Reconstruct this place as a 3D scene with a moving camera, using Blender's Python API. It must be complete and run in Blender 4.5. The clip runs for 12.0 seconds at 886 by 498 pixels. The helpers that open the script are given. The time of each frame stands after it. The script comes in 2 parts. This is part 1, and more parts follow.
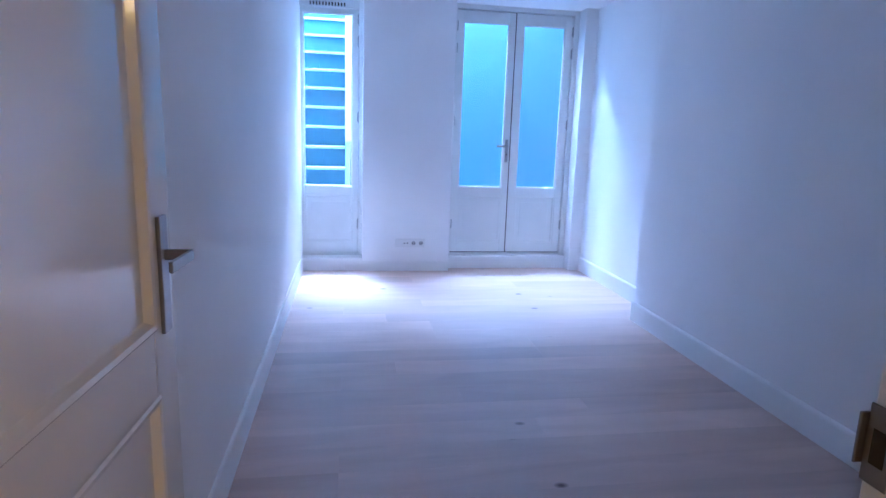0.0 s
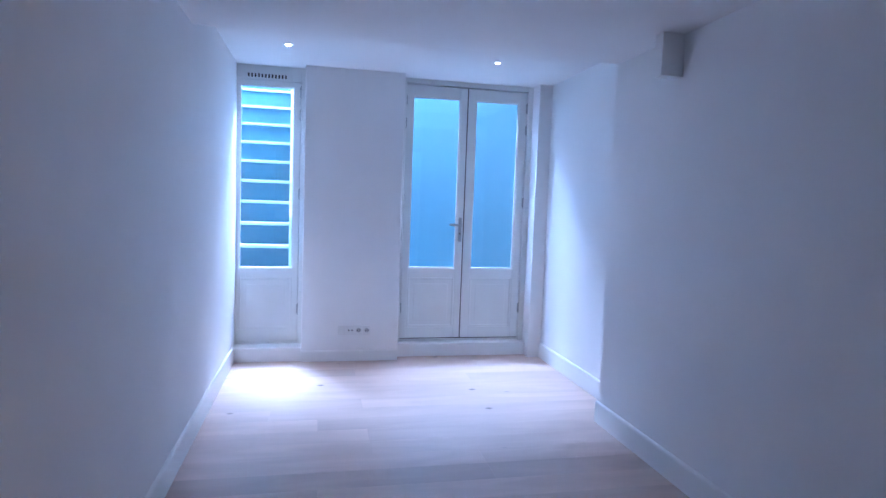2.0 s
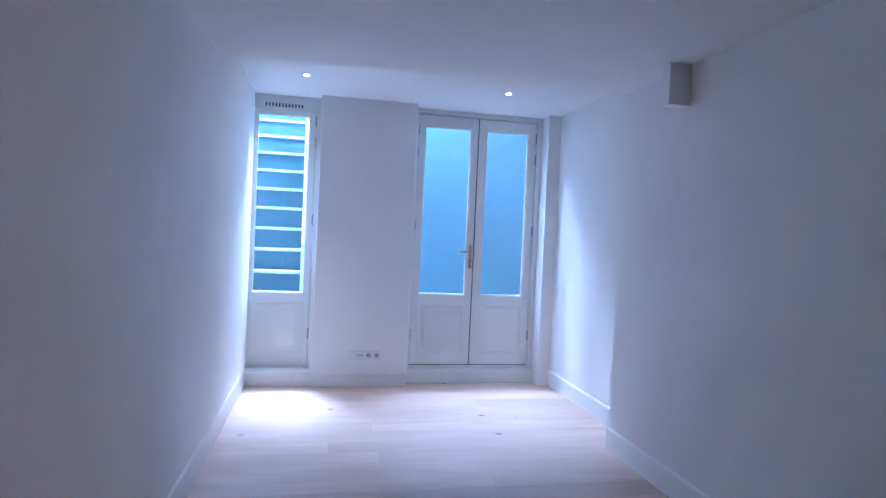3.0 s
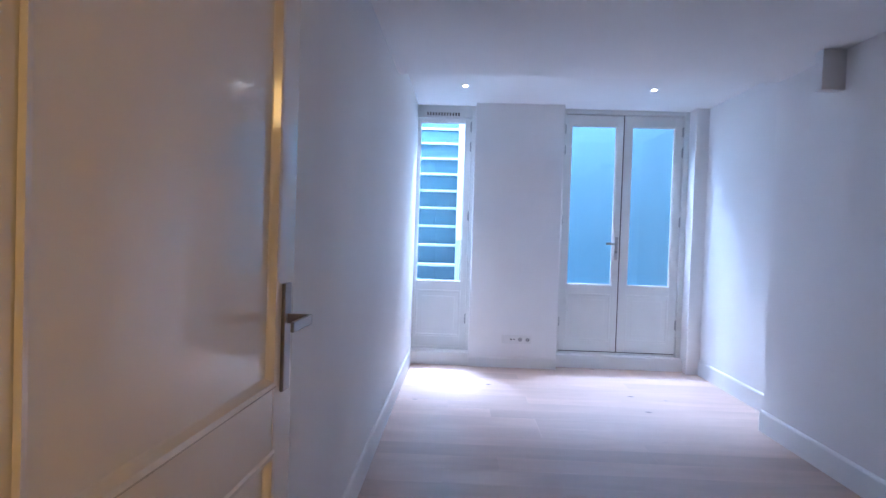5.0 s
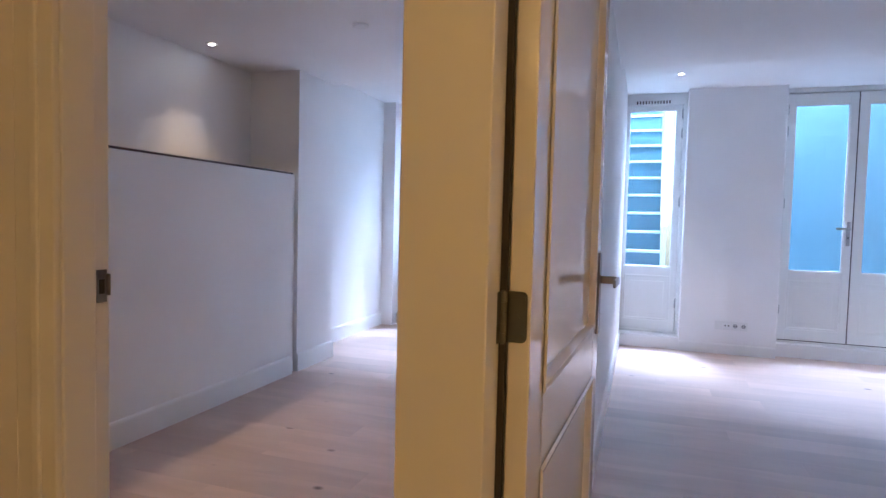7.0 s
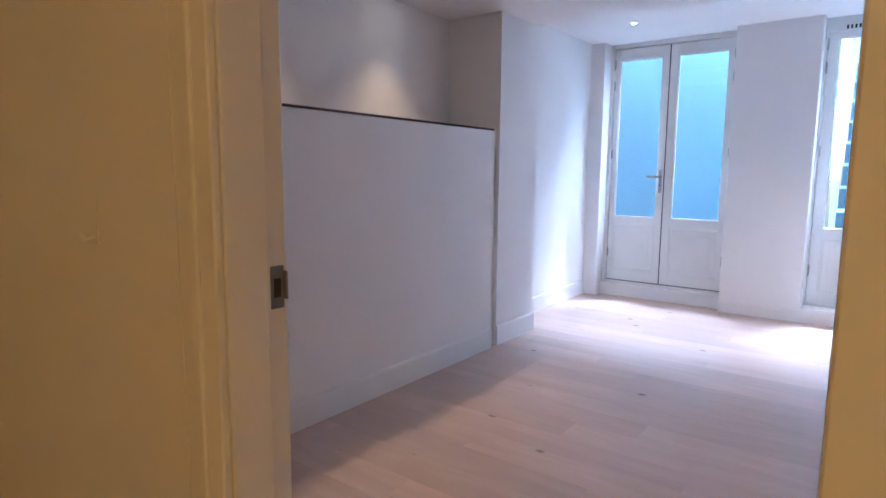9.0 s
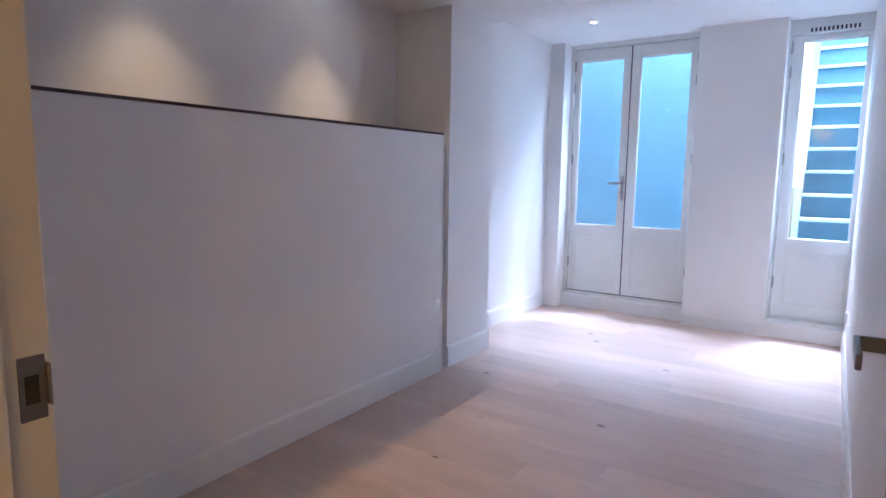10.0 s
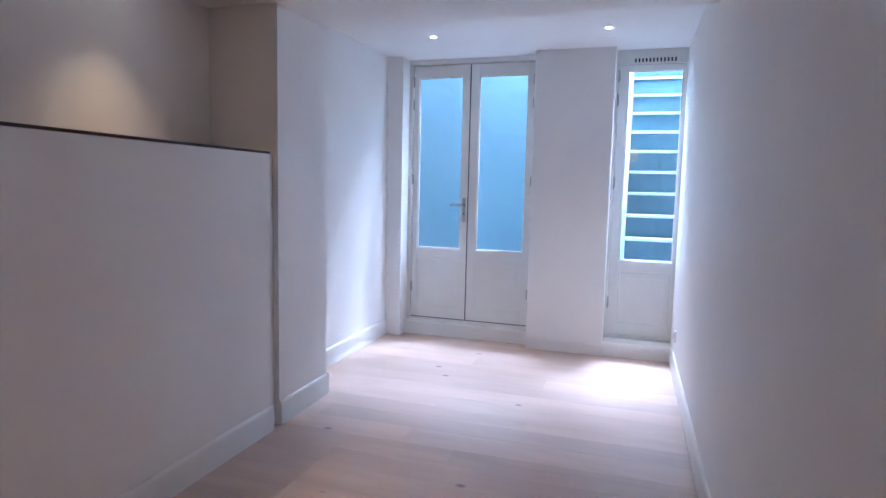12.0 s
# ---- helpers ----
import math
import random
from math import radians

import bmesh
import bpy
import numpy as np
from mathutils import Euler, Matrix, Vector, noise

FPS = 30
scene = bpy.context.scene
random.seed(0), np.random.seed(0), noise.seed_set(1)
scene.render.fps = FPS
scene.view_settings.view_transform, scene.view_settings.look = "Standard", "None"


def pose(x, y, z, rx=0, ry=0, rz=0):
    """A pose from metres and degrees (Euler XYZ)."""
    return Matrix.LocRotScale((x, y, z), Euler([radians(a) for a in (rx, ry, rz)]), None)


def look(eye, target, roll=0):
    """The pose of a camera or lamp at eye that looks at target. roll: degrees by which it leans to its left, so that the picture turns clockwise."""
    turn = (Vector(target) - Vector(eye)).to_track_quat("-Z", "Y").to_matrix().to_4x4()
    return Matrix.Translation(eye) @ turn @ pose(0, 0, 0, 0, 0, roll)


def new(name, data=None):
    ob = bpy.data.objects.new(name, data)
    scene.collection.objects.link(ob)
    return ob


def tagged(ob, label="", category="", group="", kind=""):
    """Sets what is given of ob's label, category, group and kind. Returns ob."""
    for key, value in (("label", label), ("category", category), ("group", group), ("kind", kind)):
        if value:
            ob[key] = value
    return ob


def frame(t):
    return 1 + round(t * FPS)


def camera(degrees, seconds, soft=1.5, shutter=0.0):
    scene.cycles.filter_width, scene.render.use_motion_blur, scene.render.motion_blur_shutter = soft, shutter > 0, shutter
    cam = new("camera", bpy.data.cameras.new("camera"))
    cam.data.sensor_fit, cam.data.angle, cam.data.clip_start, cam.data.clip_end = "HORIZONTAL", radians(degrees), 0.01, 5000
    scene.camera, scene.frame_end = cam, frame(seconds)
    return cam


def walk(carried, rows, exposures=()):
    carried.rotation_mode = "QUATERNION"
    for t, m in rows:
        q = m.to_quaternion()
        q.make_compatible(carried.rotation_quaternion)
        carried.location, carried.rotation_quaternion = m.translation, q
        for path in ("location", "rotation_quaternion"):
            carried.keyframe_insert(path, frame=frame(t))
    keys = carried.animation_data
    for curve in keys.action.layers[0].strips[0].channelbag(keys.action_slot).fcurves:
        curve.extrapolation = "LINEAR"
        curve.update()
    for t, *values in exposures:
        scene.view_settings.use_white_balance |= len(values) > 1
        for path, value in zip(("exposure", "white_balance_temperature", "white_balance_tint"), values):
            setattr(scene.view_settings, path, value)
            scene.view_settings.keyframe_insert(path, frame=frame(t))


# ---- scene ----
cam = camera(74.0, 12.0)
PATH = [
    (0, (0.483, 0.366, 1.286), (0.799, 2.304, 0.908), 1.9),
    (0.5, (0.568, 0.548, 1.31), (0.931, 2.478, 0.933), 1.8),
    (1, (0.632, 0.678, 1.349), (1.033, 2.607, 1.004), 1.9),
    (1.5, (0.697, 0.765, 1.376), (1.113, 2.706, 1.132), 2.0),
    (2, (0.716, 0.782, 1.392), (1.138, 2.731, 1.239), 2.1),
    (2.5, (0.689, 0.784, 1.383), (1.121, 2.735, 1.307), 2.1),
    (2.7, (0.684, 0.767, 1.364), (1.11, 2.72, 1.314), 2.3),
    (4.5, (0.547, 0.45, 1.253), (0.612, 2.449, 1.21), 1.9),
    (5, (0.498, 0.295, 1.229), (0.439, 2.294, 1.184), 1.9),
    (5.5, (0.439, 0.121, 1.244), (0.235, 2.11, 1.192), 1.8),
    (6, (0.338, -0.023, 1.233), (-0.012, 1.945, 1.172), 1.8),
    (6.5, (0.268, -0.147, 1.22), (-0.226, 1.79, 1.149), 1.6),
    (7, (0.226, -0.2, 1.197), (-0.411, 1.693, 1.099), 1.4),
    (7.5, (0.169, -0.157, 1.187), (-0.636, 1.668, 1.04), 1.2),
    (7.7, (0.137, -0.107, 1.178), (-0.746, 1.679, 1.004), 1.0),
    (9.3, (-0.136, 0.282, 1.238), (-1.337, 1.86, 0.978), 0.5),
    (9.5, (-0.146, 0.356, 1.244), (-1.332, 1.946, 0.987), 0.6),
    (10, (-0.201, 0.544, 1.275), (-1.299, 2.196, 1.02), 0.8),
    (10.5, (-0.273, 0.695, 1.292), (-1.245, 2.425, 1.043), 1.0),
    (11, (-0.352, 0.814, 1.331), (-1.133, 2.638, 1.084), 1.3),
    (11.5, (-0.414, 0.893, 1.349), (-1.066, 2.769, 1.113), 1.3),
    (12, (-0.433, 0.925, 1.353), (-1.035, 2.821, 1.147), 1.3),
]

walk(cam, [(t, look(eye, target, roll)) for t, eye, target, roll in PATH],
     exposures=[(0.0, 1.6, 4720, 10), (1.5, 1.38, 4950, 10), (2.5, 1.33, 5300, 10), (4.5, 1.42, 5700, 10), (5.5, 1.5, 5850, 10),
                (7.5, 1.66, 6050, 10), (9.5, 1.7, 6200, 10), (10.5, 1.48, 6250, 10), (12.0, 1.34, 6400, 10)])

# ---- world and large lights ----
world = bpy.data.worlds.new("world")
scene.world = world
world.use_nodes = True
wn = world.node_tree.nodes
sky = wn.new("ShaderNodeTexSky")
sky.sky_type, sky.sun_disc = "NISHITA", False
sky.sun_elevation, sky.sun_rotation = radians(50), radians(180)
world.node_tree.links.new(sky.outputs[0], wn["Background"].inputs[0])
wn["Background"].inputs[1].default_value = 0.1


def lamp(name, kind, m, energy, colour, **more):
    data = bpy.data.lights.new(name, kind)
    data.energy, data.color = energy, colour
    if kind == "AREA":
        data.shape, data.size, data.size_y = "RECTANGLE", more["size"], more["size_y"]
    elif kind == "SPOT":
        data.spot_size, data.spot_blend, data.shadow_soft_size = radians(more["cone"]), more["blend"], more["soft"]
    else:
        data.shadow_soft_size = more["soft"]
    ob = new(name, data)
    ob.matrix_world = m
    return ob


SKY_BLUE, WARM, LED = (0.52, 0.665, 1.0), (1.0, 0.58, 0.19), (1.0, 0.84, 0.70)
WARM_LED = (1.0, 0.72, 0.47)
# daylight that falls from the open top of the light well
lamp("sky_light_stair", "AREA", look((0.0, 7.75, 4.9), (0.0, 5.7, 0.9)), 500, SKY_BLUE, size=0.9, size_y=0.7)
for lx, power in ((1.75, 205), (-1.6, 235)):
    lamp("sky_light_yard", "AREA", look((lx, 7.75, 4.05), (lx, 5.9, 1.8)), power, SKY_BLUE, size=2.8, size_y=0.32)
for hx, hy, power in ((-0.5, -1.5, 1.15), (1.55, -1.2, 7.8)):
    lamp("hall_lamp", "POINT", pose(hx, hy, 2.12), power, WARM, soft=0.16)

# ---- materials ----


def material(name, base, rough=0.5, metal=0.0):
    m = bpy.data.materials.new(name)
    m.use_nodes = True
    p = m.node_tree.nodes["Principled BSDF"]
    p.inputs["Base Color"].default_value = (*base, 1)
    p.inputs["Roughness"].default_value, p.inputs["Metallic"].default_value = rough, metal
    return m, m.node_tree.nodes, m.node_tree.links, p


def paint(name, base, rough, grain=60.0, relief=0.05, mottle=0.05):
    """A painted surface: fine roller or brush grain, faint mottling at arm's length."""
    m, n, l, p = material(name, base, rough)
    tc = n.new("ShaderNodeTexCoord")
    big, fine = n.new("ShaderNodeTexNoise"), n.new("ShaderNodeTexNoise")
    big.inputs["Scale"].default_value, big.inputs["Detail"].default_value = 1.7, 4
    fine.inputs["Scale"].default_value, fine.inputs["Detail"].default_value = grain, 3
    l.new(tc.outputs["Object"], big.inputs["Vector"])
    l.new(tc.outputs["Object"], fine.inputs["Vector"])
    ramp = n.new("ShaderNodeMapRange")
    ramp.inputs["From Min"].default_value, ramp.inputs["From Max"].default_value = 0.3, 0.7
    ramp.inputs["To Min"].default_value, ramp.inputs["To Max"].default_value = 1 - mottle, 1 + mottle
    l.new(big.outputs["Fac"], ramp.inputs["Value"])
    mul = n.new("ShaderNodeVectorMath")
    mul.operation = "SCALE"
    mul.inputs[0].default_value = base
    l.new(ramp.outputs[0], mul.inputs["Scale"])
    l.new(mul.outputs[0], p.inputs["Base Color"])
    bump = n.new("ShaderNodeBump")
    bump.inputs["Strength"].default_value, bump.inputs["Distance"].default_value = relief, 0.01
    l.new(fine.outputs["Fac"], bump.inputs["Height"])
    l.new(bump.outputs[0], p.inputs["Normal"])
    return m


WALL = paint("wall_paint", (0.88, 0.875, 0.87), 0.62, 140, 0.06, 0.02)
CEIL = paint("ceiling_paint", (0.88, 0.875, 0.87), 0.7, 120, 0.05, 0.02)
TRIM = paint("trim_paint", (0.85, 0.85, 0.84), 0.32, 30, 0.03, 0.02)
GLOSS = paint("door_gloss_paint", (0.84, 0.82, 0.79), 0.08, 14, 0.012, 0.02)
SASH = paint("sash_paint", (0.80, 0.81, 0.79), 0.35, 40, 0.05, 0.05)
YARD = paint("yard_render", (0.13, 0.25, 0.31), 0.85, 30, 0.03, 0.05)
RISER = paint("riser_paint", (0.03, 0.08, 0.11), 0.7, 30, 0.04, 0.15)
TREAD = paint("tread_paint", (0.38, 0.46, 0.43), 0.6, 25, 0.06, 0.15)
PALE = paint("pale_stair_paint", (0.74, 0.78, 0.76), 0.6, 25, 0.1, 0.06)
PALE_BLUE = paint("pale_green_post_paint", (0.42, 0.56, 0.54), 0.6, 25, 0.1, 0.1)
TEAL = paint("teal_paint", (0.10, 0.30, 0.32), 0.6, 25, 0.1, 0.1)
STEEL, *_ = material("satin_steel", (0.30, 0.29, 0.29), 0.35, 1.0)
CHROME, *_ = material("polished_steel", (0.55, 0.55, 0.55), 0.25, 1.0)
HINGE_METAL, *_ = material("galvanised_hinge", (0.13, 0.135, 0.125), 0.42, 0.75)
# hinge metal lightened so the knuckle does not render black over the gap
KNUCKLE, *_ = material("lightened_hinge_knuckle", (0.17, 0.172, 0.162), 0.5, 0.5)
SASH_HINGE, *_ = material("dull_zinc_hinge", (0.42, 0.43, 0.43), 0.5, 0.5)
# near-black for holes, and for strips that paint in the shade of gaps
BLACK, *_ = material("black_gap", (0.038, 0.032, 0.028), 0.8)
UNDER, *_ = material("subfloor_board", (0.17, 0.115, 0.085), 0.8)
DARK_EDGE, *_ = material("dark_edge", (0.05, 0.03, 0.035), 0.6)
PLASTIC, *_ = material("white_plastic", (0.80, 0.80, 0.79), 0.3)
GREY_PLASTIC, *_ = material("grey_plastic", (0.42, 0.42, 0.43), 0.4)

GLASS = bpy.data.materials.new("clear_glass")
GLASS.use_nodes = True
gn, gl = GLASS.node_tree.nodes, GLASS.node_tree.links
gp = gn["Principled BSDF"]
gp.inputs["Base Color"].default_value = (0.95, 0.99, 0.99, 1)
gp.inputs["Roughness"].default_value, gp.inputs["IOR"].default_value = 0.0, 1.45
gp.inputs["Transmission Weight"].default_value = 1.0


def glow(name, colour, strength):
    m, n, l, p = material(name, (0.9, 0.9, 0.9))
    p.inputs["Emission Color"].default_value = (*colour, 1)
    p.inputs["Emission Strength"].default_value = strength
    return m


BULB = glow("led_lens", (1.0, 0.93, 0.82), 22)


def oak():
    m, n, l, p = material("oiled_oak", (0.4, 0.3, 0.24), 0.38)
    tc, info = n.new("ShaderNodeTexCoord"), n.new("ShaderNodeObjectInfo")
    shift = n.new("ShaderNodeVectorMath")
    shift.operation = "MULTIPLY_ADD"
    shift.inputs[1].default_value = (1, 1, 1)
    rnd = n.new("ShaderNodeVectorMath")
    rnd.operation = "SCALE"
    rnd.inputs[0].default_value = (31.0, 17.0, 5.0)
    l.new(info.outputs["Random"], rnd.inputs["Scale"])
    l.new(tc.outputs["Object"], shift.inputs[0])
    l.new(rnd.outputs[0], shift.inputs[2])
    stretch = n.new("ShaderNodeMapping")
    stretch.inputs["Scale"].default_value = (0.75, 4.2, 4.2)
    l.new(shift.outputs[0], stretch.inputs["Vector"])
    grain = n.new("ShaderNodeTexNoise")
    grain.inputs["Scale"].default_value, grain.inputs["Detail"].default_value, grain.inputs["Distortion"].default_value = 1.8, 5, 0.8
    l.new(stretch.outputs[0], grain.inputs["Vector"])
    tone = n.new("ShaderNodeValToRGB")
    tone.color_ramp.elements[0].position, tone.color_ramp.elements[0].color = 0.18, (0.53, 0.375, 0.305, 1)
    tone.color_ramp.elements[1].position, tone.color_ramp.elements[1].color = 0.82, (0.71, 0.53, 0.445, 1)
    l.new(grain.outputs["Fac"], tone.inputs["Fac"])
    # board to board
    vary = n.new("ShaderNodeMapRange")
    vary.inputs["To Min"].default_value, vary.inputs["To Max"].default_value = 0.87, 1.06
    l.new(info.outputs["Random"], vary.inputs["Value"])
    mul = n.new("ShaderNodeVectorMath")
    mul.operation = "SCALE"
    l.new(tone.outputs["Color"], mul.inputs[0])
    l.new(vary.outputs[0], mul.inputs["Scale"])
    # knots
    knots = n.new("ShaderNodeTexVoronoi")
    knots.inputs["Scale"].default_value = 1.0
    ks = n.new("ShaderNodeMapping")
    ks.inputs["Scale"].default_value = (3.6, 5.2, 5.2)
    l.new(shift.outputs[0], ks.inputs["Vector"])
    l.new(ks.outputs[0], knots.inputs["Vector"])
    kr = n.new("ShaderNodeValToRGB")
    kr.color_ramp.elements[0].position, kr.color_ramp.elements[0].color = 0.04, (0.13, 0.09, 0.08, 1)
    kr.color_ramp.elements[1].position, kr.color_ramp.elements[1].color = 0.12, (1, 1, 1, 1)
    sep, gate, off = n.new("ShaderNodeSeparateColor"), n.new("ShaderNodeMath"), n.new("ShaderNodeMath")
    gate.operation, gate.inputs[1].default_value = "LESS_THAN", 0.72
    off.operation = "ADD"
    l.new(knots.outputs["Color"], sep.inputs[0])
    l.new(sep.outputs[0], gate.inputs[0])
    l.new(knots.outputs["Distance"], off.inputs[0])
    l.new(gate.outputs[0], off.inputs[1])
    l.new(off.outputs[0], kr.inputs["Fac"])
    mix = n.new("ShaderNodeMix")
    mix.data_type, mix.blend_type = "RGBA", "MULTIPLY"
    mix.inputs["Factor"].default_value = 0.9
    l.new(mul.outputs[0], mix.inputs[6])
    l.new(kr.outputs["Color"], mix.inputs[7])
    l.new(mix.outputs[2], p.inputs["Base Color"])
    rr = n.new("ShaderNodeMapRange")
    rr.inputs["To Min"].default_value, rr.inputs["To Max"].default_value = 0.34, 0.50
    l.new(grain.outputs["Fac"], rr.inputs["Value"])
    l.new(rr.outputs[0], p.inputs["Roughness"])
    bump = n.new("ShaderNodeBump")
    bump.inputs["Strength"].default_value, bump.inputs["Distance"].default_value = 0.12, 0.004
    l.new(grain.outputs["Fac"], bump.inputs["Height"])
    l.new(bump.outputs[0], p.inputs["Normal"])
    return m


OAK = oak()

# ---- mesh helpers ----


def box(bm, x0, y0, z0, x1, y1, z1, bevel=0.0, segments=2):
    """Adds a box between two corners, with its edges rounded."""
    x0, x1, y0, y1, z0, z1 = min(x0, x1), max(x0, x1), min(y0, y1), max(y0, y1), min(z0, z1), max(z0, z1)
    made = bmesh.ops.create_cube(bm, size=1.0, matrix=Matrix.LocRotScale(
        ((x0 + x1) / 2, (y0 + y1) / 2, (z0 + z1) / 2), None, (x1 - x0, y1 - y0, z1 - z0)))
    if bevel:
        edges = list({e for v in made["verts"] for e in v.link_edges})
        bmesh.ops.bevel(bm, geom=edges, offset=bevel, segments=segments, affect="EDGES", profile=0.5)
    return bm


def rod(bm, start, end, radius, sides=16, radius2=None):
    a, b = Vector(start), Vector(end)
    turn = (b - a).to_track_quat("Z", "Y").to_matrix().to_4x4()
    bmesh.ops.create_cone(bm, cap_ends=True, segments=sides, radius1=radius, radius2=radius if radius2 is None else radius2,
                          depth=(b - a).length, matrix=Matrix.Translation((a + b) / 2) @ turn)
    return bm


def mesh_of(name, bm, mat, smooth=False):
    data = bpy.data.meshes.new(name)
    bm.to_mesh(data)
    bm.free()
    data.materials.append(mat)
    if smooth:
        for f in data.polygons:
            f.use_smooth = True
    return data


def part(name, bm, mat, parent, label="", smooth=False):
    """Links a bmesh as one mesh object under a thing or a part."""
    ob = new(name, mesh_of(name, bm, mat, smooth))
    ob.parent = parent
    return tagged(ob, label) if label else ob


def slab(name, bounds, mat, label, category, bevel=0.0):
    return tagged(new(name, mesh_of(name, box(bmesh.new(), *bounds, bevel), mat)), label, category, kind="structure")


def thing(name, label, category, m=None, group="", kind=""):
    ob = new(name)
    ob.empty_display_size = 0.1
    if m is not None:
        ob.matrix_world = m
    return tagged(ob, label, category, group, kind)


# ---- the plan ----
PA, PB = 0.045, -0.065            # faces of the partition in room A and room B
AR, AR2 = 2.545, 2.775            # long wall of room A, and where it steps back
BL, BL2 = -2.265, -2.545          # long wall of room B, and where it steps back
NICHE = -2.70                     # back of the niche over the half-height wall
STEP = 4.245                      # line at which walls and ceiling step back
LOW, HIGH = 2.305, 2.49           # the two ceiling heights
FACE = 5.86                       # inner face of the piers of the facade
OUT = 6.32                        # outer face of the facade
HF, HB = 0.67, 0.79               # hall wall
TOP = 2.75

# ---- large structure ----
floor = slab("floor", (-3.2, -2.2, -0.2, 3.1, OUT, -0.022), UNDER, "subfloor under pale oak planks", "floor")
white = "smooth white plastered wall"
slab("wall_partition", (-0.05, HB, 0, 0.02, 1.3, TOP), WALL, white + " behind the open doors", "wall")
slab("wall_partition", (PB, 1.3, 0, PA, OUT, TOP), WALL, white + " between the two rooms", "wall")
slab("wall_east", (AR, HB, 0, 3.0, STEP, TOP), WALL, white + " with a boxed corner at the ceiling", "wall")
slab("trim", (2.42, 3.55, 2.088, AR, 3.62, LOW), WALL, "small flat boxing panel under the ceiling", "casing", 0.003)
slab("wall_east", (AR2, STEP, 0, 3.0, OUT, TOP), WALL, white + " stepped back beside glazed doors", "wall")
slab("wall_west", (-3.2, 3.71, 0, BL, STEP, TOP), WALL, white + " pier at the end of a niche", "wall")
slab("wall_west", (-3.2, STEP, 0, BL2, OUT, TOP), WALL, white + " stepped back beside glazed doors", "wall")
slab("wall_west", (-3.2, HB, 0, NICHE, 3.71, TOP), WALL, white + " at the back of a deep niche", "wall")
# hall
slab("wall_hall", (0.98, HF, 0, 3.0, HB, TOP), WALL, "plastered hall wall lit by a warm lamp", "wall")
slab("wall_hall", (-3.2, 0.711, 0, -1.06, 0.840, TOP), WALL, "plastered hall wall lit by a warm lamp", "wall")
slab("wall_hall", (-1.06, HF, 2.14, 0.98, HB, TOP), WALL, "plastered wall over the two room doors", "wall")
slab("wall_south", (-3.2, -2.2, 0, 3.1, -2.0, TOP), WALL, "plain plastered wall closing the hall", "wall")
slab("wall_hall_end", (-3.2, -2.0, 0, -3.0, 0.715, TOP), WALL, "plain plastered end wall of the hall", "wall")
slab("wall_hall_end", (2.8, -2.0, 0, 3.0, HF, TOP), WALL, "plain plastered end wall of the hall", "wall")
# ceilings
slab("ceiling", (-3.2, -2.2, LOW, 3.1, STEP, LOW + 0.6), CEIL, "flat white plastered ceiling with a dropped edge", "ceiling")
slab("ceiling", (-3.2, STEP, HIGH, 3.1, OUT, HIGH + 0.45), CEIL, "higher white ceiling near the facade", "ceiling")
# facade
slab("wall_north", (0.605, FACE, 0, 1.435, OUT, TOP), WALL, "white pier between window and glazed doors", "wall", 0.006)
slab("wall_north", (-1.238, FACE, 0, -0.605, OUT, TOP), WALL, "white pier between window and glazed doors", "wall", 0.006)
slab("wall_north", (2.655, FACE, 0, AR2, OUT, TOP), WALL, "narrow white return beside glazed doors", "wall")
slab("wall_north", (BL2, FACE, 0, -2.402, OUT, TOP), WALL, "narrow white return beside glazed doors", "wall")


def low_base(x0, x1, y0):
    bm = box(bmesh.new(), x0, y0, 0, x1, OUT, 0.105, 0.003)
    box(bm, x0, y0 - 0.012, 0.105, x1, OUT, 0.125, 0.005)
    return tagged(new("window_sill", mesh_of("window_sill", bm, TRIM)), "low white painted base under a glazed frame", "sill", kind="structure")


low_base(PA, 0.605, 5.875)
low_base(-0.605, PB, 5.865)
low_base(1.435, 2.655, 5.965)
low_base(-2.402, -1.238, 5.965)


def baseboard(x0, y0, x1, y1, nx, ny, h=0.14, t=0.014):
    """A skirting board along a wall from one point to another; n points into the room."""
    bm = bmesh.new()
    a = Vector((x0, y0, 0))
    d = Vector((x1 - x0, y1 - y0, 0))
    n = Vector((nx, ny, 0))
    rings = []
    for s in (0, 1):
        o = a + d * s
        rings.append([bm.verts.new(o + n * u + Vector((0, 0, v))) for u, v in ((0, 0), (t, 0), (t, h - 0.016), (t - 0.003, h - 0.006), (t - 0.009, h), (0, h))])
    for i in range(6):
        bm.faces.new((rings[0][i], rings[0][(i + 1) % 6], rings[1][(i + 1) % 6], rings[1][i]))
    bm.faces.new(rings[0][::-1])
    bm.faces.new(rings[1])
    bmesh.ops.recalc_face_normals(bm, faces=bm.faces)
    return tagged(new("baseboard", mesh_of("baseboard", bm, TRIM)), "white painted wooden skirting board", "baseboard", kind="structure")


baseboard(PA, 1.60, PA, 5.875, 1, 0)
baseboard(PB, 1.64, PB, 5.865, -1, 0)
baseboard(AR, HB, AR, STEP + 0.014, -1, 0)
baseboard(AR - 0.014, STEP, AR2, STEP, 0, 1)
baseboard(AR2, STEP, AR2, FACE, -1, 0)
baseboard(BL, 3.71, BL, STEP + 0.014, 1, 0)
baseboard(BL + 0.014, STEP, BL2, STEP, 0, 1)
baseboard(BL2, STEP, BL2, FACE, 1, 0)
baseboard(0.605, FACE, 1.435, FACE, 0, -1, 0.10, 0.006)
baseboard(-1.238, FACE, -0.605, FACE, 0, -1, 0.10, 0.006)
baseboard(0.98, HB, AR, HB, 0, 1)

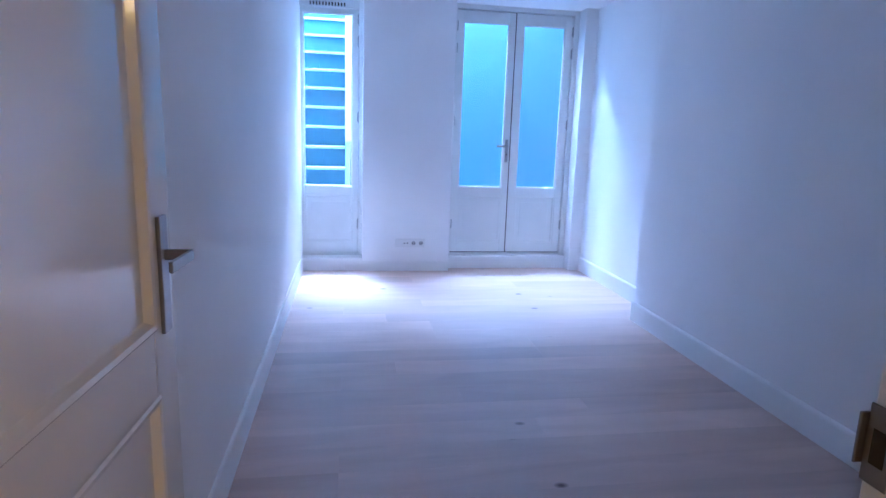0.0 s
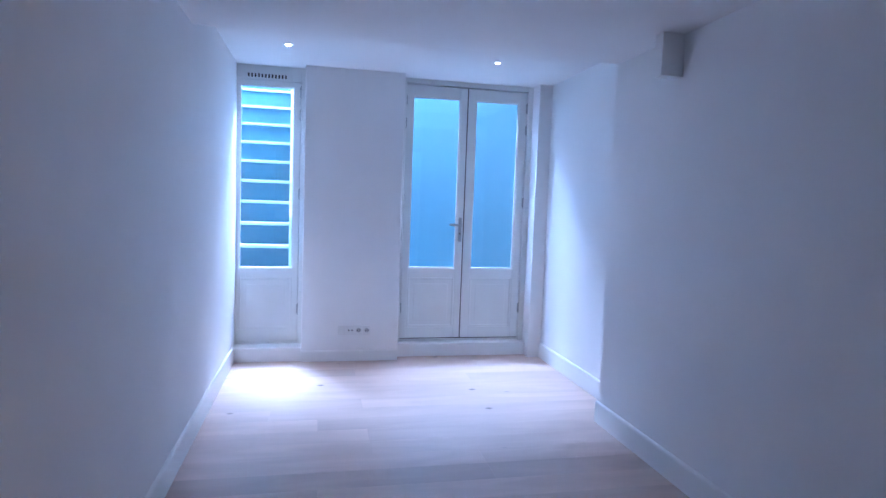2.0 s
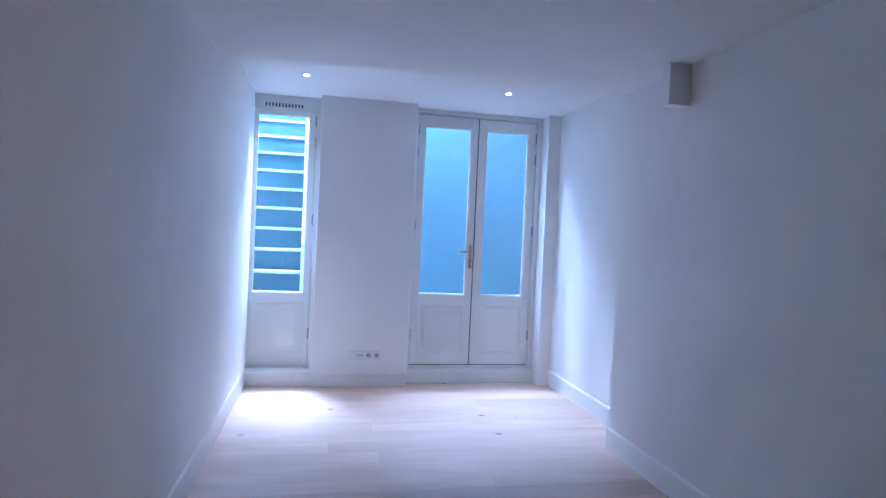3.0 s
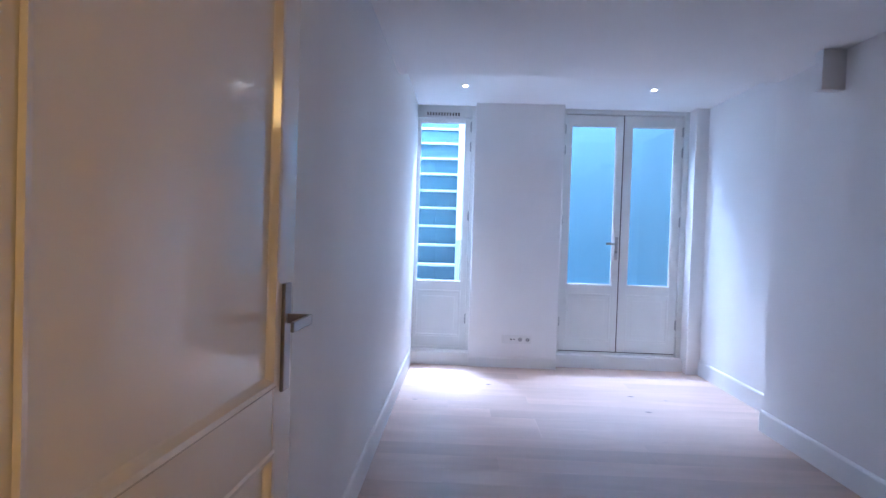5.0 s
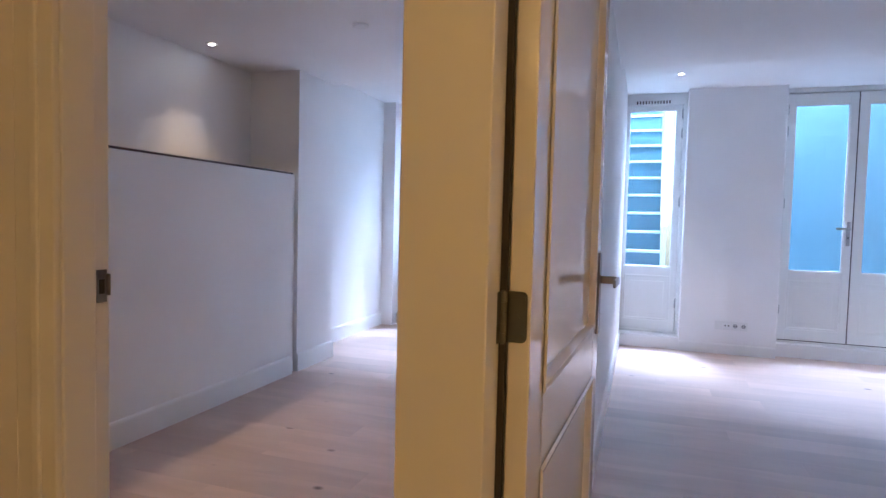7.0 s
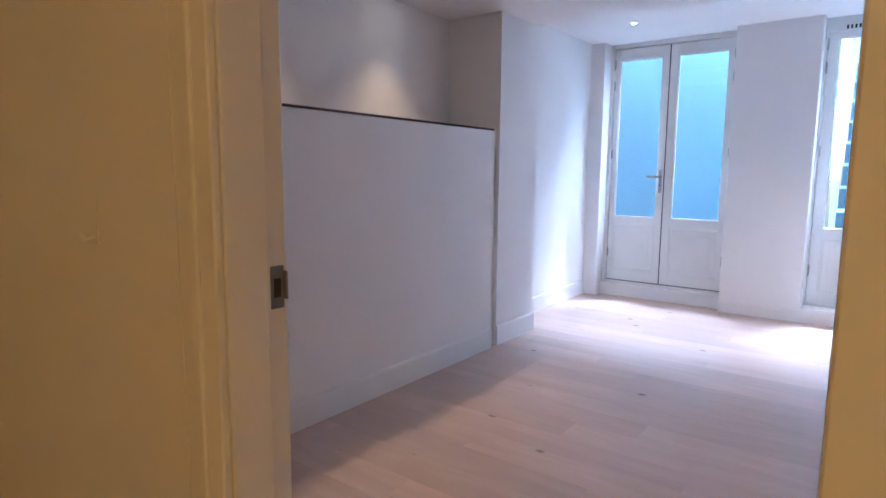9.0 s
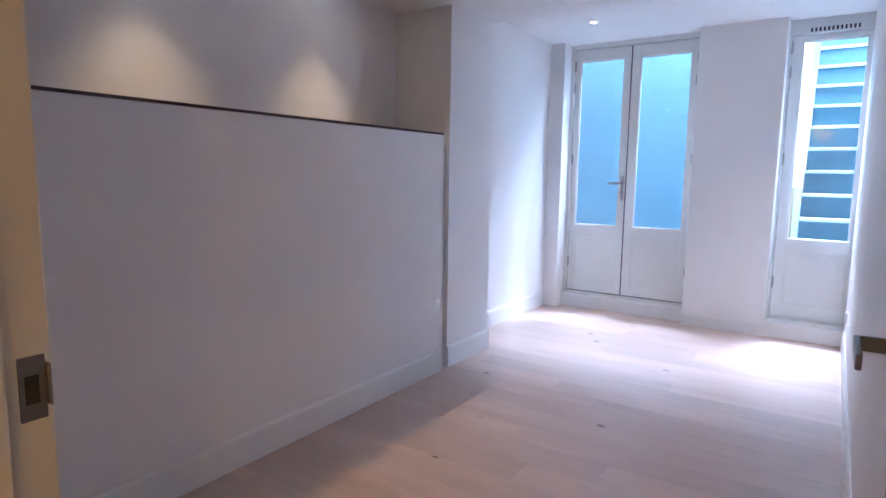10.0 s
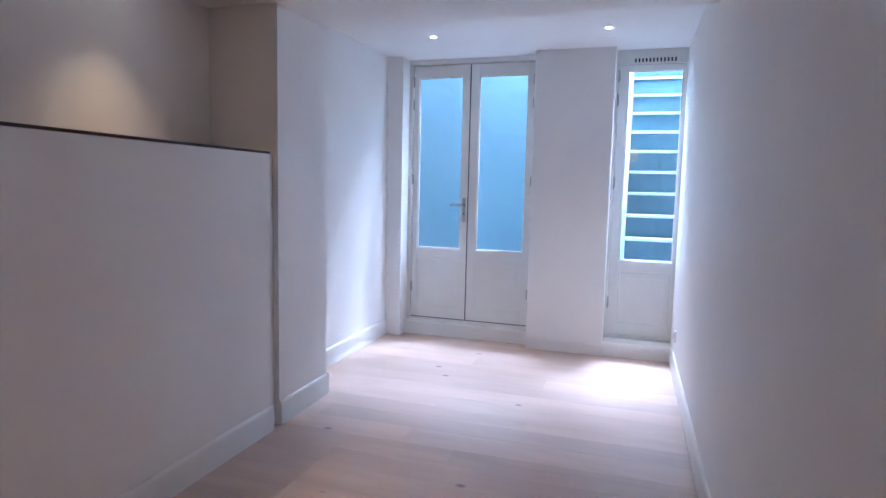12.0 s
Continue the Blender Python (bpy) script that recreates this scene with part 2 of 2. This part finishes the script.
# half-height wall of room B with its dark top edge
half = thing("half_wall", "white half-height wall with a dark top edge below a niche", "wall", kind="structure")
part("body", box(bmesh.new(), NICHE, 0.865, 0, BL, 3.635, 1.512, 0.003), WALL, half)
part("top_edge", box(bmesh.new(), NICHE, 0.865, 1.512, BL + 0.002, 3.635, 1.524), DARK_EDGE, half, "thin dark strip along the top edge")
part("shadow_gap_back", box(bmesh.new(), NICHE, 3.635, 0, BL - 0.032, 3.71, 1.515), WALL, half)
baseboard(BL, 0.865, BL, 3.635, 1, 0)


# ---- glazed doors and windows of the facade ----
def leaf(parent, x0, x1, z0, z1, gx0, gx1, gz0, gz1, y, hinge_x, hinge_zs, pane=GLASS):
    """One glazed leaf: stiles, rails, a pane, a framed lower panel, hinges."""
    lf = thing("door_leaf", "", "")
    lf.parent = parent
    t = 0.05
    part("stile", box(bmesh.new(), x0, y, z0, gx0, y + t, z1, 0.003), SASH, lf)
    part("stile", box(bmesh.new(), gx1, y, z0, x1, y + t, z1, 0.003), SASH, lf)
    part("top_rail", box(bmesh.new(), gx0, y + 0.001, gz1, gx1, y + t, z1, 0.002), SASH, lf)
    part("middle_rail", box(bmesh.new(), gx0, y + 0.001, gz0 - 0.085, gx1, y + t, gz0, 0.002), SASH, lf)
    part("bottom_rail", box(bmesh.new(), gx0, y + 0.001, z0, gx1, y + t, z0 + 0.10, 0.002), SASH, lf)
    part("panel", box(bmesh.new(), gx0, y + 0.011, z0 + 0.10, gx1, y + 0.034, gz0 - 0.085), SASH, lf)
    bm = bmesh.new()
    pz0, pz1, w = z0 + 0.10, gz0 - 0.085, 0.02
    box(bm, gx0, y + 0.005, pz0, gx0 + w, y + 0.02, pz1, 0.005)
    box(bm, gx1 - w, y + 0.005, pz0, gx1, y + 0.02, pz1, 0.005)
    box(bm, gx0 + w, y + 0.005, pz0, gx1 - w, y + 0.02, pz0 + w, 0.005)
    box(bm, gx0 + w, y + 0.006, pz1 - w, gx1 - w, y + 0.02, pz1, 0.005)
    box(bm, gx0 + 0.06, y + 0.0085, pz0 + 0.06, gx1 - 0.06, y + 0.02, pz1 - 0.06, 0.0024)
    part("moulding", bm, SASH, lf)
    bm = bmesh.new()
    b = 0.011
    for q in ((gx0, gz0, gx0 + b, gz1), (gx1 - b, gz0, gx1, gz1), (gx0 + b, gz0, gx1 - b, gz0 + b), (gx0 + b, gz1 - b, gx1 - b, gz1)):
        box(bm, q[0], y + 0.008, q[1], q[2], y + 0.026, q[3], 0.003)
    part("glazing_bead", bm, SASH, lf)
    g = part("pane", box(bmesh.new(), gx0, y + 0.027, gz0, gx1, y + 0.033, gz1), pane, lf)
    g.visible_shadow = False
    for hz in hinge_zs:
        bm = rod(bmesh.new(), (hinge_x, y - 0.006, hz - 0.045), (hinge_x, y - 0.006, hz + 0.045), 0.0075, 12)
        rod(bm, (hinge_x, y - 0.006, hz - 0.054), (hinge_x, y - 0.006, hz + 0.054), 0.004, 10)
        box(bm, hinge_x - 0.012, y - 0.004, hz - 0.04, hinge_x + 0.012, y + 0.002, hz + 0.04, 0.001, 1)
        part("hinge", bm, SASH_HINGE, lf, "dull zinc hinge", True)
    return lf


def lever(parent, m, reach=0.115, plate=(0.034, 0.23), grip=-1, mat=STEEL, drop=0.07, keyhole=True):
    """A lever on a long plate; the plate lies in x-z at y = 0 and the lever comes towards -y."""
    w, h = plate
    hd = thing("handle", "", "")
    hd.parent = parent
    hd.matrix_local = m
    part("plate", box(bmesh.new(), -w / 2, -0.009, -h + drop, w / 2, 0, drop, 0.002), mat, hd, "satin steel plate")
    bm = box(bmesh.new(), -0.004, -0.056, -0.011, 0.004, -0.008, 0.011, 0.0012, 1)
    box(bm, min(0.0, grip * reach) - 0.004, -0.064, -0.011, max(0.0, grip * reach) + 0.004, -0.056, 0.011, 0.0015, 1)
    part("lever", bm, mat, hd, "satin steel lever")
    if keyhole:
        part("keyhole", rod(bmesh.new(), (0, -0.0095, -h + drop + 0.075), (0, -0.011, -h + drop + 0.075), 0.007), BLACK, hd)
    return hd


def french_doors(name, dx, label, post, pane_a, pane_b):
    """A pair of glazed doors in a painted frame; dx shifts the pair along the facade."""
    d = thing(name, label, "door", kind="structure")
    y = 6.045
    f = bmesh.new()
    box(f, 1.435 + dx, 6.02, 0.125, post + dx, 6.14, HIGH, 0.004)
    box(f, 2.607 + dx, 6.02, 0.125, 2.655 + dx, 6.14, HIGH, 0.004)
    box(f, post + dx, 6.022, 2.447, 2.607 + dx, 6.14, HIGH, 0.003)
    box(f, post - 0.003 + dx, 6.097, 0.146, post + 0.027 + dx, 6.14, 2.447, 0.002)
    box(f, 2.580 + dx, 6.097, 0.146, 2.610 + dx, 6.14, 2.447, 0.002)
    box(f, post + 0.027 + dx, 6.097, 2.425, 2.580 + dx, 6.14, 2.448, 0.002)
    part("door_frame", f, SASH, d)
    part("threshold", box(bmesh.new(), post + dx, 6.05, 0.120, 2.607 + dx, 6.14, 0.1455, 0.004), SASH, d)
    zs = (0.435, 1.43, 2.10, 2.30)
    leaf(d, post + 0.004 + dx, 2.0358 + dx, 0.153, 2.441, pane_a + dx, 1.975 + dx, 0.80, 2.34, y, post + dx, zs)
    right = leaf(d, 2.0442 + dx, 2.603 + dx, 0.153, 2.441, 2.118 + dx, pane_b + dx, 0.80, 2.34, y, 2.607 + dx, zs)
    # black strips almost flush with the face paint in the shade of both gaps
    part("astragal_gap_shade", box(bmesh.new(), 2.0355 + dx, y + 0.001, 0.152, 2.0445 + dx, y + 0.03, 2.441), BLACK, right)
    part("bottom_gap_shade", box(bmesh.new(), post + 0.001 + dx, y + 0.006, 0.1456, 2.606 + dx, y + 0.04, 0.153), BLACK, d)
    lever(d, pose(2.006 + dx, y, 1.205), 0.11, (0.03, 0.22), -1, CHROME, 0.065)
    return d


french_doors("door_3", 0.0, "pair of closed half-glazed white garden doors", 1.473, 1.537, 2.531)
french_doors("door_4", -3.875, "pair of closed half-glazed white garden doors", 1.507, 1.558, 2.555)


def tall_window(name, m, label, pane_end):
    """A narrow glazed leaf over a panel, with a slotted vent above; x runs from the partition outwards."""
    w = thing(name, label, "window", kind="structure")
    y = 6.02
    f = bmesh.new()
    box(f, 0.57, 6.0, 0.125, 0.605, 6.12, HIGH, 0.004)
    box(f, 0.045, 6.015, 0.12, 0.57, 6.12, 0.149, 0.003)
    box(f, 0.045, 6.001, 2.375, 0.57, 6.12, HIGH, 0.003)
    box(f, 0.548, 6.071, 0.149, 0.572, 6.12, 2.375, 0.002)
    box(f, 0.045, 6.071, 2.352, 0.548, 6.12, 2.376, 0.002)
    part("window_frame", f, SASH, w)
    leaf(w, 0.046, 0.565, 0.15, 2.372, 0.071, pane_end, 0.785, 2.33, y, 0.568, (0.43, 1.43, 2.10, 2.29))
    v = part("vent", box(bmesh.new(), 0.10, 5.992, 2.380, 0.49, 6.001, 2.425, 0.003), SASH, w, "slotted white ventilation strip")
    for i in range(12):
        x = 0.135 + i * 0.0272
        part("slot", box(bmesh.new(), x, 5.990, 2.388, x + 0.013, 5.9925, 2.418), BLACK, v)
    w.matrix_world = m
    return w


tall_window("window_1", Matrix.Identity(4), "narrow white window with a vent above its pane", 0.515)
tall_window("window_2", Matrix.Diagonal((-1, 1, 1, 1)) @ Matrix.Translation((0.018, 0, 0)), "narrow white window with a vent above its pane", 0.492)


# ---- inner doors ----
def panel_door(name, hinge, angle, flip, label):
    """A panelled door: u runs from the hinges to the lock, v through the thickness from the face that is seen."""
    d = thing(name, label, "door", kind="structure")
    W, T, H, S = 0.922, 0.038, 2.10, 0.115
    lf = thing("door_leaf", "", "")
    lf.parent = d
    s = -1 if flip else 1

    def b(u0, v0, z0, u1, v1, z1, bevel=0.003):
        return box(bmesh.new(), s * v0, u0, z0, s * v1, u1, z1, bevel)

    part("stile", b(0, 0, 0.006, S, -T, H), GLOSS, lf)
    part("stile", b(W - S, 0, 0.006, W, -T, H), GLOSS, lf)
    part("bottom_rail", b(S, -0.0005, 0.006, W - S, -T, 0.20), GLOSS, lf)
    part("middle_rail", b(S, -0.0005, 0.745, W - S, -T, 0.895), GLOSS, lf)
    part("top_rail", b(S, -0.0005, H - S, W - S, -T, H), GLOSS, lf)
    for z0, z1 in ((0.20, 0.745), (0.895, H - S)):
        part("panel", b(S, -0.013, z0, W - S, -0.026, z1, 0), GLOSS, lf)
        # bolection moulding: a sloped frame round the panel
        bm = bmesh.new()
        prof = ((0.0, 0.002), (0.006, 0.006), (0.016, 0.004), (0.023, -0.010), (0.026, -0.013))
        rings = []
        for k, (ins, out) in enumerate(prof):
            rings.append([bm.verts.new((s * out, u, z)) for u, z in ((S + ins - 0.008, z0 + ins - 0.008), (W - S - ins + 0.008, z0 + ins - 0.008),
                                                                     (W - S - ins + 0.008, z1 - ins + 0.008), (S + ins - 0.008, z1 - ins + 0.008))])
        for r0, r1 in zip(rings, rings[1:]):
            for i in range(4):
                bm.faces.new((r0[i], r0[(i + 1) % 4], r1[(i + 1) % 4], r1[i]))
        bmesh.ops.recalc_face_normals(bm, faces=bm.faces)
        part("moulding", bm, GLOSS, lf)
    lf.matrix_local = Matrix.Translation((hinge[0], hinge[1], 0)) @ pose(0, 0, 0, 0, 0, angle)
    turn = pose(0, 0, 0, 0, 0, 90 if not flip else -90)
    lever(lf, Matrix.Translation((0, W - 0.060, 1.032)) @ turn, 0.115, (0.040, 0.242), -1 if not flip else 1, STEEL, 0.080, False)
    for hz in (0.28, 1.042, 1.86):
        bm = box(bmesh.new(), s * -T - s * 0.0025, -0.003, hz - 0.042, s * -0.006, 0.001, hz + 0.042)
        corners = [e for e in bm.edges if abs(e.verts[0].co.y - e.verts[1].co.y) > 0.003 and abs(e.verts[0].co.x + s * 0.006) < 1e-4]
        bmesh.ops.bevel(bm, geom=corners, offset=0.009, segments=4, affect="EDGES", profile=0.5)
        box(bm, s * (-T - 0.0115), -0.040, hz - 0.042, s * (-T - 0.0085), -0.009, hz + 0.042, 0.001, 1)
        for q in (-0.030, 0.0, 0.030):
            rod(bm, (s * (-0.012 if q else -0.022), -0.0025, hz + q), (s * (-0.012 if q else -0.022), -0.0042, hz + q), 0.0038, 10)
        part("hinge", bm, HINGE_METAL, lf, "galvanised steel butt hinge")
        bm = rod(bmesh.new(), (s * (-T - 0.005), -0.013, hz - 0.044), (s * (-T - 0.005), -0.013, hz + 0.044), 0.0045, 10)
        for k in range(5):
            z0 = hz - 0.042 + k * 0.0168
            rod(bm, (s * (-T - 0.005), -0.013, z0 + 0.0007), (s * (-T - 0.005), -0.013, z0 + 0.0161), 0.0066, 12)
        part("hinge_knuckle", bm, KNUCKLE, lf, "steel knuckle of the hinge in a lightened tone")
    return d


panel_door("door_1", (0.062, 0.742), -3.0, False, "open white glossy panelled door against the partition")
panel_door("door_2", (-0.098, 0.742), 0.0, True, "open white glossy panelled door against the partition")


# frames of the inner doors
def jamb(bounds, strike=None, label="white painted door jamb", gap_shade=None):
    j = thing("door_frame", label, "door frame", kind="structure")
    for q in bounds:
        part("jamb", box(bmesh.new(), *q, 0.003), TRIM, j)
    if gap_shade:
        # black strip put into the hinge gap in place of its shade
        part("hinge_gap_shade", box(bmesh.new(), *gap_shade), BLACK, j, "dark strip painted in as shade of the hinge gap")
    if strike:
        x, y, z, s = strike
        bm = box(bmesh.new(), x, y - 0.012, z - 0.045, x + s * 0.0025, y + 0.016, z + 0.03, 0.001, 1)
        box(bm, x, y + 0.016, z - 0.03, x + s * 0.010, y + 0.019, z + 0.02, 0.001, 1)
        p = part("strike_plate", bm, STEEL, j, "satin steel strike plate")
        part("latch_hole", box(bmesh.new(), x + s * 0.0026, y - 0.006, z - 0.025, x + s * 0.0036, y + 0.008, z + 0.008), BLACK, p)
    return j


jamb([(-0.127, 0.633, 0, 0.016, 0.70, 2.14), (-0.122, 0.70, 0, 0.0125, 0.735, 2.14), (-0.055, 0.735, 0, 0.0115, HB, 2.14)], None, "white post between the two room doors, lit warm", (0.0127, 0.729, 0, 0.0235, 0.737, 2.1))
jamb([(0.948, HF, 0, 0.98, HB, 2.14)], (0.948, 0.775, 1.035, -1))
jamb([(-1.06, 0.711, 0, -0.940, 0.842, 2.14), (-0.941, 0.711, 0, -0.920, 0.789, 2.14)], (-0.940, 0.818, 1.035, 1))
jamb([(-0.940, HF, 2.10, -0.134, HB, 2.14)], None, "white painted door head")
jamb([(0.020, HF, 2.10, 0.948, HB, 2.14)], None, "white painted door head")


def architrave(x0, x1, y):
    """A moulded casing on the hall face beside a door."""
    a = thing("trim", "moulded white casing beside a room door", "casing", kind="structure")
    bm = box(bmesh.new(), x0, y - 0.016, 0, x1, y, 2.2, 0.004)
    w = x1 - x0
    box(bm, x0 + w * 0.12, y - 0.024, 0, x0 + w * 0.42, y - 0.015, 2.2, 0.004)
    part("casing", bm, TRIM, a)
    return a


architrave(-0.994, -0.925, 0.711)
architrave(0.952, 1.012, HF)


# ---- lamps and small fittings ----
def downlight(x, y, z, power, cone=95, colour=LED, soft=0.03, tilt=0.0):
    d = thing("downlight", "small recessed round ceiling spot, switched on", "ceiling light", group="ceiling spots")
    bm = bmesh.new()
    n = 28
    rings = []
    for r, h in ((0.040, 0.0), (0.038, -0.004), (0.026, -0.005), (0.019, 0.0), (0.016, 0.006)):
        rings.append([bm.verts.new((r * math.cos(2 * math.pi * i / n), r * math.sin(2 * math.pi * i / n), h)) for i in range(n)])
    for r0, r1 in zip(rings, rings[1:]):
        for i in range(n):
            bm.faces.new((r0[i], r0[(i + 1) % n], r1[(i + 1) % n], r1[i]))
    bmesh.ops.recalc_face_normals(bm, faces=bm.faces)
    part("ring", bm, PLASTIC, d, "white trim ring", True)
    part("lens", rod(bmesh.new(), (0, 0, -0.0042), (0, 0, -0.001), 0.016, 24), BULB, d, "glowing warm lens")
    d.matrix_world = pose(x, y, z)
    lamp("spot_lamp", "SPOT", pose(x, y, z - 0.03, 0, tilt, 0), power, colour, cone=cone, blend=1.0, soft=soft)
    return d


for x, y in ((0.494, 5.245), (2.057, 5.228), (-1.925, 5.27), (-0.645, 5.29)):
    downlight(x, y, HIGH, 10, 62)
for y in (2.99, 1.97):
    downlight(-2.47, y, LOW, 11, 96, WARM_LED, 0.035, -13)

def smoke_detector(x, y):
    smoke = thing("smoke_detector", "round white smoke detector on the ceiling", "smoke detector", group="smoke detectors")
    part("base", rod(bmesh.new(), (0, 0, -0.006), (0, 0, 0), 0.050, 32), PLASTIC, smoke)
    part("cap", rod(bmesh.new(), (0, 0, -0.012), (0, 0, -0.006), 0.036, 32, 0.045), PLASTIC, smoke)
    smoke.matrix_world = pose(x, y, LOW)


smoke_detector(-1.352, 2.90)
smoke_detector(0.985, 2.83)


def socket_strip(m):
    s = thing("wall_socket", "white double socket and data plate set in the pier", "socket")
    for i, x in enumerate((-0.1065, -0.0355, 0.0355, 0.1065)):
        g = part("cover", box(bmesh.new(), x - 0.0345, -0.010, -0.040, x + 0.0345, 0, 0.040, 0.003), PLASTIC, s)
        if i >= 2:
            part("well", rod(bmesh.new(), (x, -0.0105, 0), (x, -0.009, 0), 0.020, 24), GREY_PLASTIC, g, "recessed socket well")
            for q in (-0.0095, 0.0095):
                part("pin_hole", rod(bmesh.new(), (x + q, -0.0115, 0), (x + q, -0.0105, 0), 0.004, 10), BLACK, g)
        elif i == 1:
            for q in (-0.014, 0.014):
                part("port", rod(bmesh.new(), (x + q, -0.0112, 0), (x + q, -0.010, 0), 0.0065, 14), BLACK, g)
    s.matrix_world = m
    return s


socket_strip(pose(1.055, FACE, 0.272))
side = thing("wall_socket", "single white socket low on the partition", "socket")
part("cover", box(bmesh.new(), -0.04, -0.012, -0.04, 0.04, 0, 0.04, 0.003), PLASTIC, side)
part("well", rod(bmesh.new(), (0, -0.0125, 0), (0, -0.011, 0), 0.02, 24), STEEL, side)
side.matrix_world = pose(PB, 5.55, 0.295, 0, 0, -90)

# made-up hook for an unidentified faint mark; wall paint keeps its contrast low
hook = thing("wall_mark", "small wall-coloured hook shape for a faint mark on the warm hall wall", "hook")
part("back_plate", box(bmesh.new(), -0.008, -0.004, -0.045, 0.008, 0, 0.045, 0.002), WALL, hook)
bm = rod(bmesh.new(), (0, -0.003, -0.03), (-0.006, -0.025, -0.036), 0.004, 10)
rod(bm, (-0.006, -0.025, -0.036), (-0.010, -0.03, -0.022), 0.004, 10)
part("prong", bm, WALL, hook)
hook.matrix_world = pose(-1.36, 0.711, 1.125)

# ---- the light well outside ----
slab("ground", (-4.4, OUT, -0.3, 4.4, 10.2, -0.05), YARD, "grey paved floor of the light well", "ground")
slab("wall_yard", (0.72, 8.0, -0.05, 4.4, 8.2, 3.4), YARD, "plain blue-grey rendered wall of the light well", "wall")
slab("wall_yard", (-4.4, 8.0, -0.05, -0.76, 8.2, 3.4), YARD, "plain blue-grey rendered wall of the light well", "wall")
# added height out of view blocks the stair lamp from the garden doors
slab("wall_yard", (0.66, OUT + 0.7, -0.05, 0.72, 9.2, 5.2), TEAL, "teal painted side wall of the outside stair, raised out of view to block light", "wall")
slab("wall_yard", (-0.76, OUT + 0.7, -0.05, -0.70, 9.2, 5.2), TEAL, "teal painted side wall of the outside stair, raised out of view to block light", "wall")
slab("wall_yard", (4.2, OUT, -0.05, 4.4, 8.0, 3.4), YARD, "plain blue-grey rendered wall of the light well", "wall")
slab("wall_yard", (-4.4, OUT, -0.05, -4.2, 8.0, 3.4), YARD, "plain blue-grey rendered wall of the light well", "wall")

stair = thing("outside_stair", "steep outside stair with pale treads and dark risers", "stairs")
for k in range(-4, 11):
    z, y = 0.906 + 0.225 * k, 7.04 + 0.172 * k
    if z > 0.02:
        part("tread", box(bmesh.new(), -0.477, y - 0.03, z - 0.03, 0.438, y + 0.19, z, 0.005), TREAD, stair, "pale worn tread")
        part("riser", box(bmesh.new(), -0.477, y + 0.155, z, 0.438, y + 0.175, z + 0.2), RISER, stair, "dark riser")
for x, out in ((0.439, 1), (-0.478, -1)):
    bm = bmesh.new()
    ring = [[bm.verts.new((x + out * w * u, y, z)) for u, y in ((0, 7.02), (1, 7.02), (1, 7.07), (0, 7.07))] for z, w in ((1.19, 0.075), (3.3, 0.085))]
    for i in range(4):
        bm.faces.new((ring[0][i], ring[0][(i + 1) % 4], ring[1][(i + 1) % 4], ring[1][i]))
    bm.faces.new(ring[0])
    bm.faces.new(ring[1])
    bmesh.ops.recalc_face_normals(bm, faces=bm.faces)
    part("stringer", bm, PALE, stair, "white upright side board")
    part("newel", box(bmesh.new(), x, 7.02, -0.05, x + out * 0.055, 7.07, 1.185, 0.006), PALE_BLUE, stair, "pale green lower post")
    part("edge_strip", box(bmesh.new(), x + out * 0.11, 7.10, -0.05, x + out * 0.18, 7.15, 3.3, 0.006), PALE, stair, "white outer edge board")

# ---- oak planks, piece by piece ----
rng = random.Random(4)
PLANKS = {}


def plank(x0, x1, y0, y1):
    w, h = round(x1 - x0, 3), round(y1 - y0, 3)
    if (w, h) not in PLANKS:
        bm = box(bmesh.new(), -w / 2 + 0.0001, -h / 2 + 0.0001, -0.02, w / 2 - 0.0001, h / 2 - 0.0001, 0.0, 0.0006, 1)
        PLANKS[w, h] = mesh_of("plank", bm, OAK)
    ob = new("plank", PLANKS[w, h])
    ob.parent = floor
    ob.location = ((x0 + x1) / 2, (y0 + y1) / 2, 0)


def lay(x0, x1, y0, y1, wide=0.185):
    y = y0
    while y < y1 - 0.001:
        y2 = min(y + wide, y1)
        x = x0
        cut = x0 + rng.choice((0.4, 0.7, 1.0, 1.3, 1.6, 1.9))
        while x < x1 - 0.001:
            e = min(cut, x1)
            if x1 - e < 0.25:
                e = x1
            plank(x, e, y, y2)
            x, cut = e, e + 2.2
        y = y2


lay(PA, AR2, HB, 5.97)
lay(BL2, PB, HB, 5.97)
lay(-3.0, 2.8, -2.0, HB)
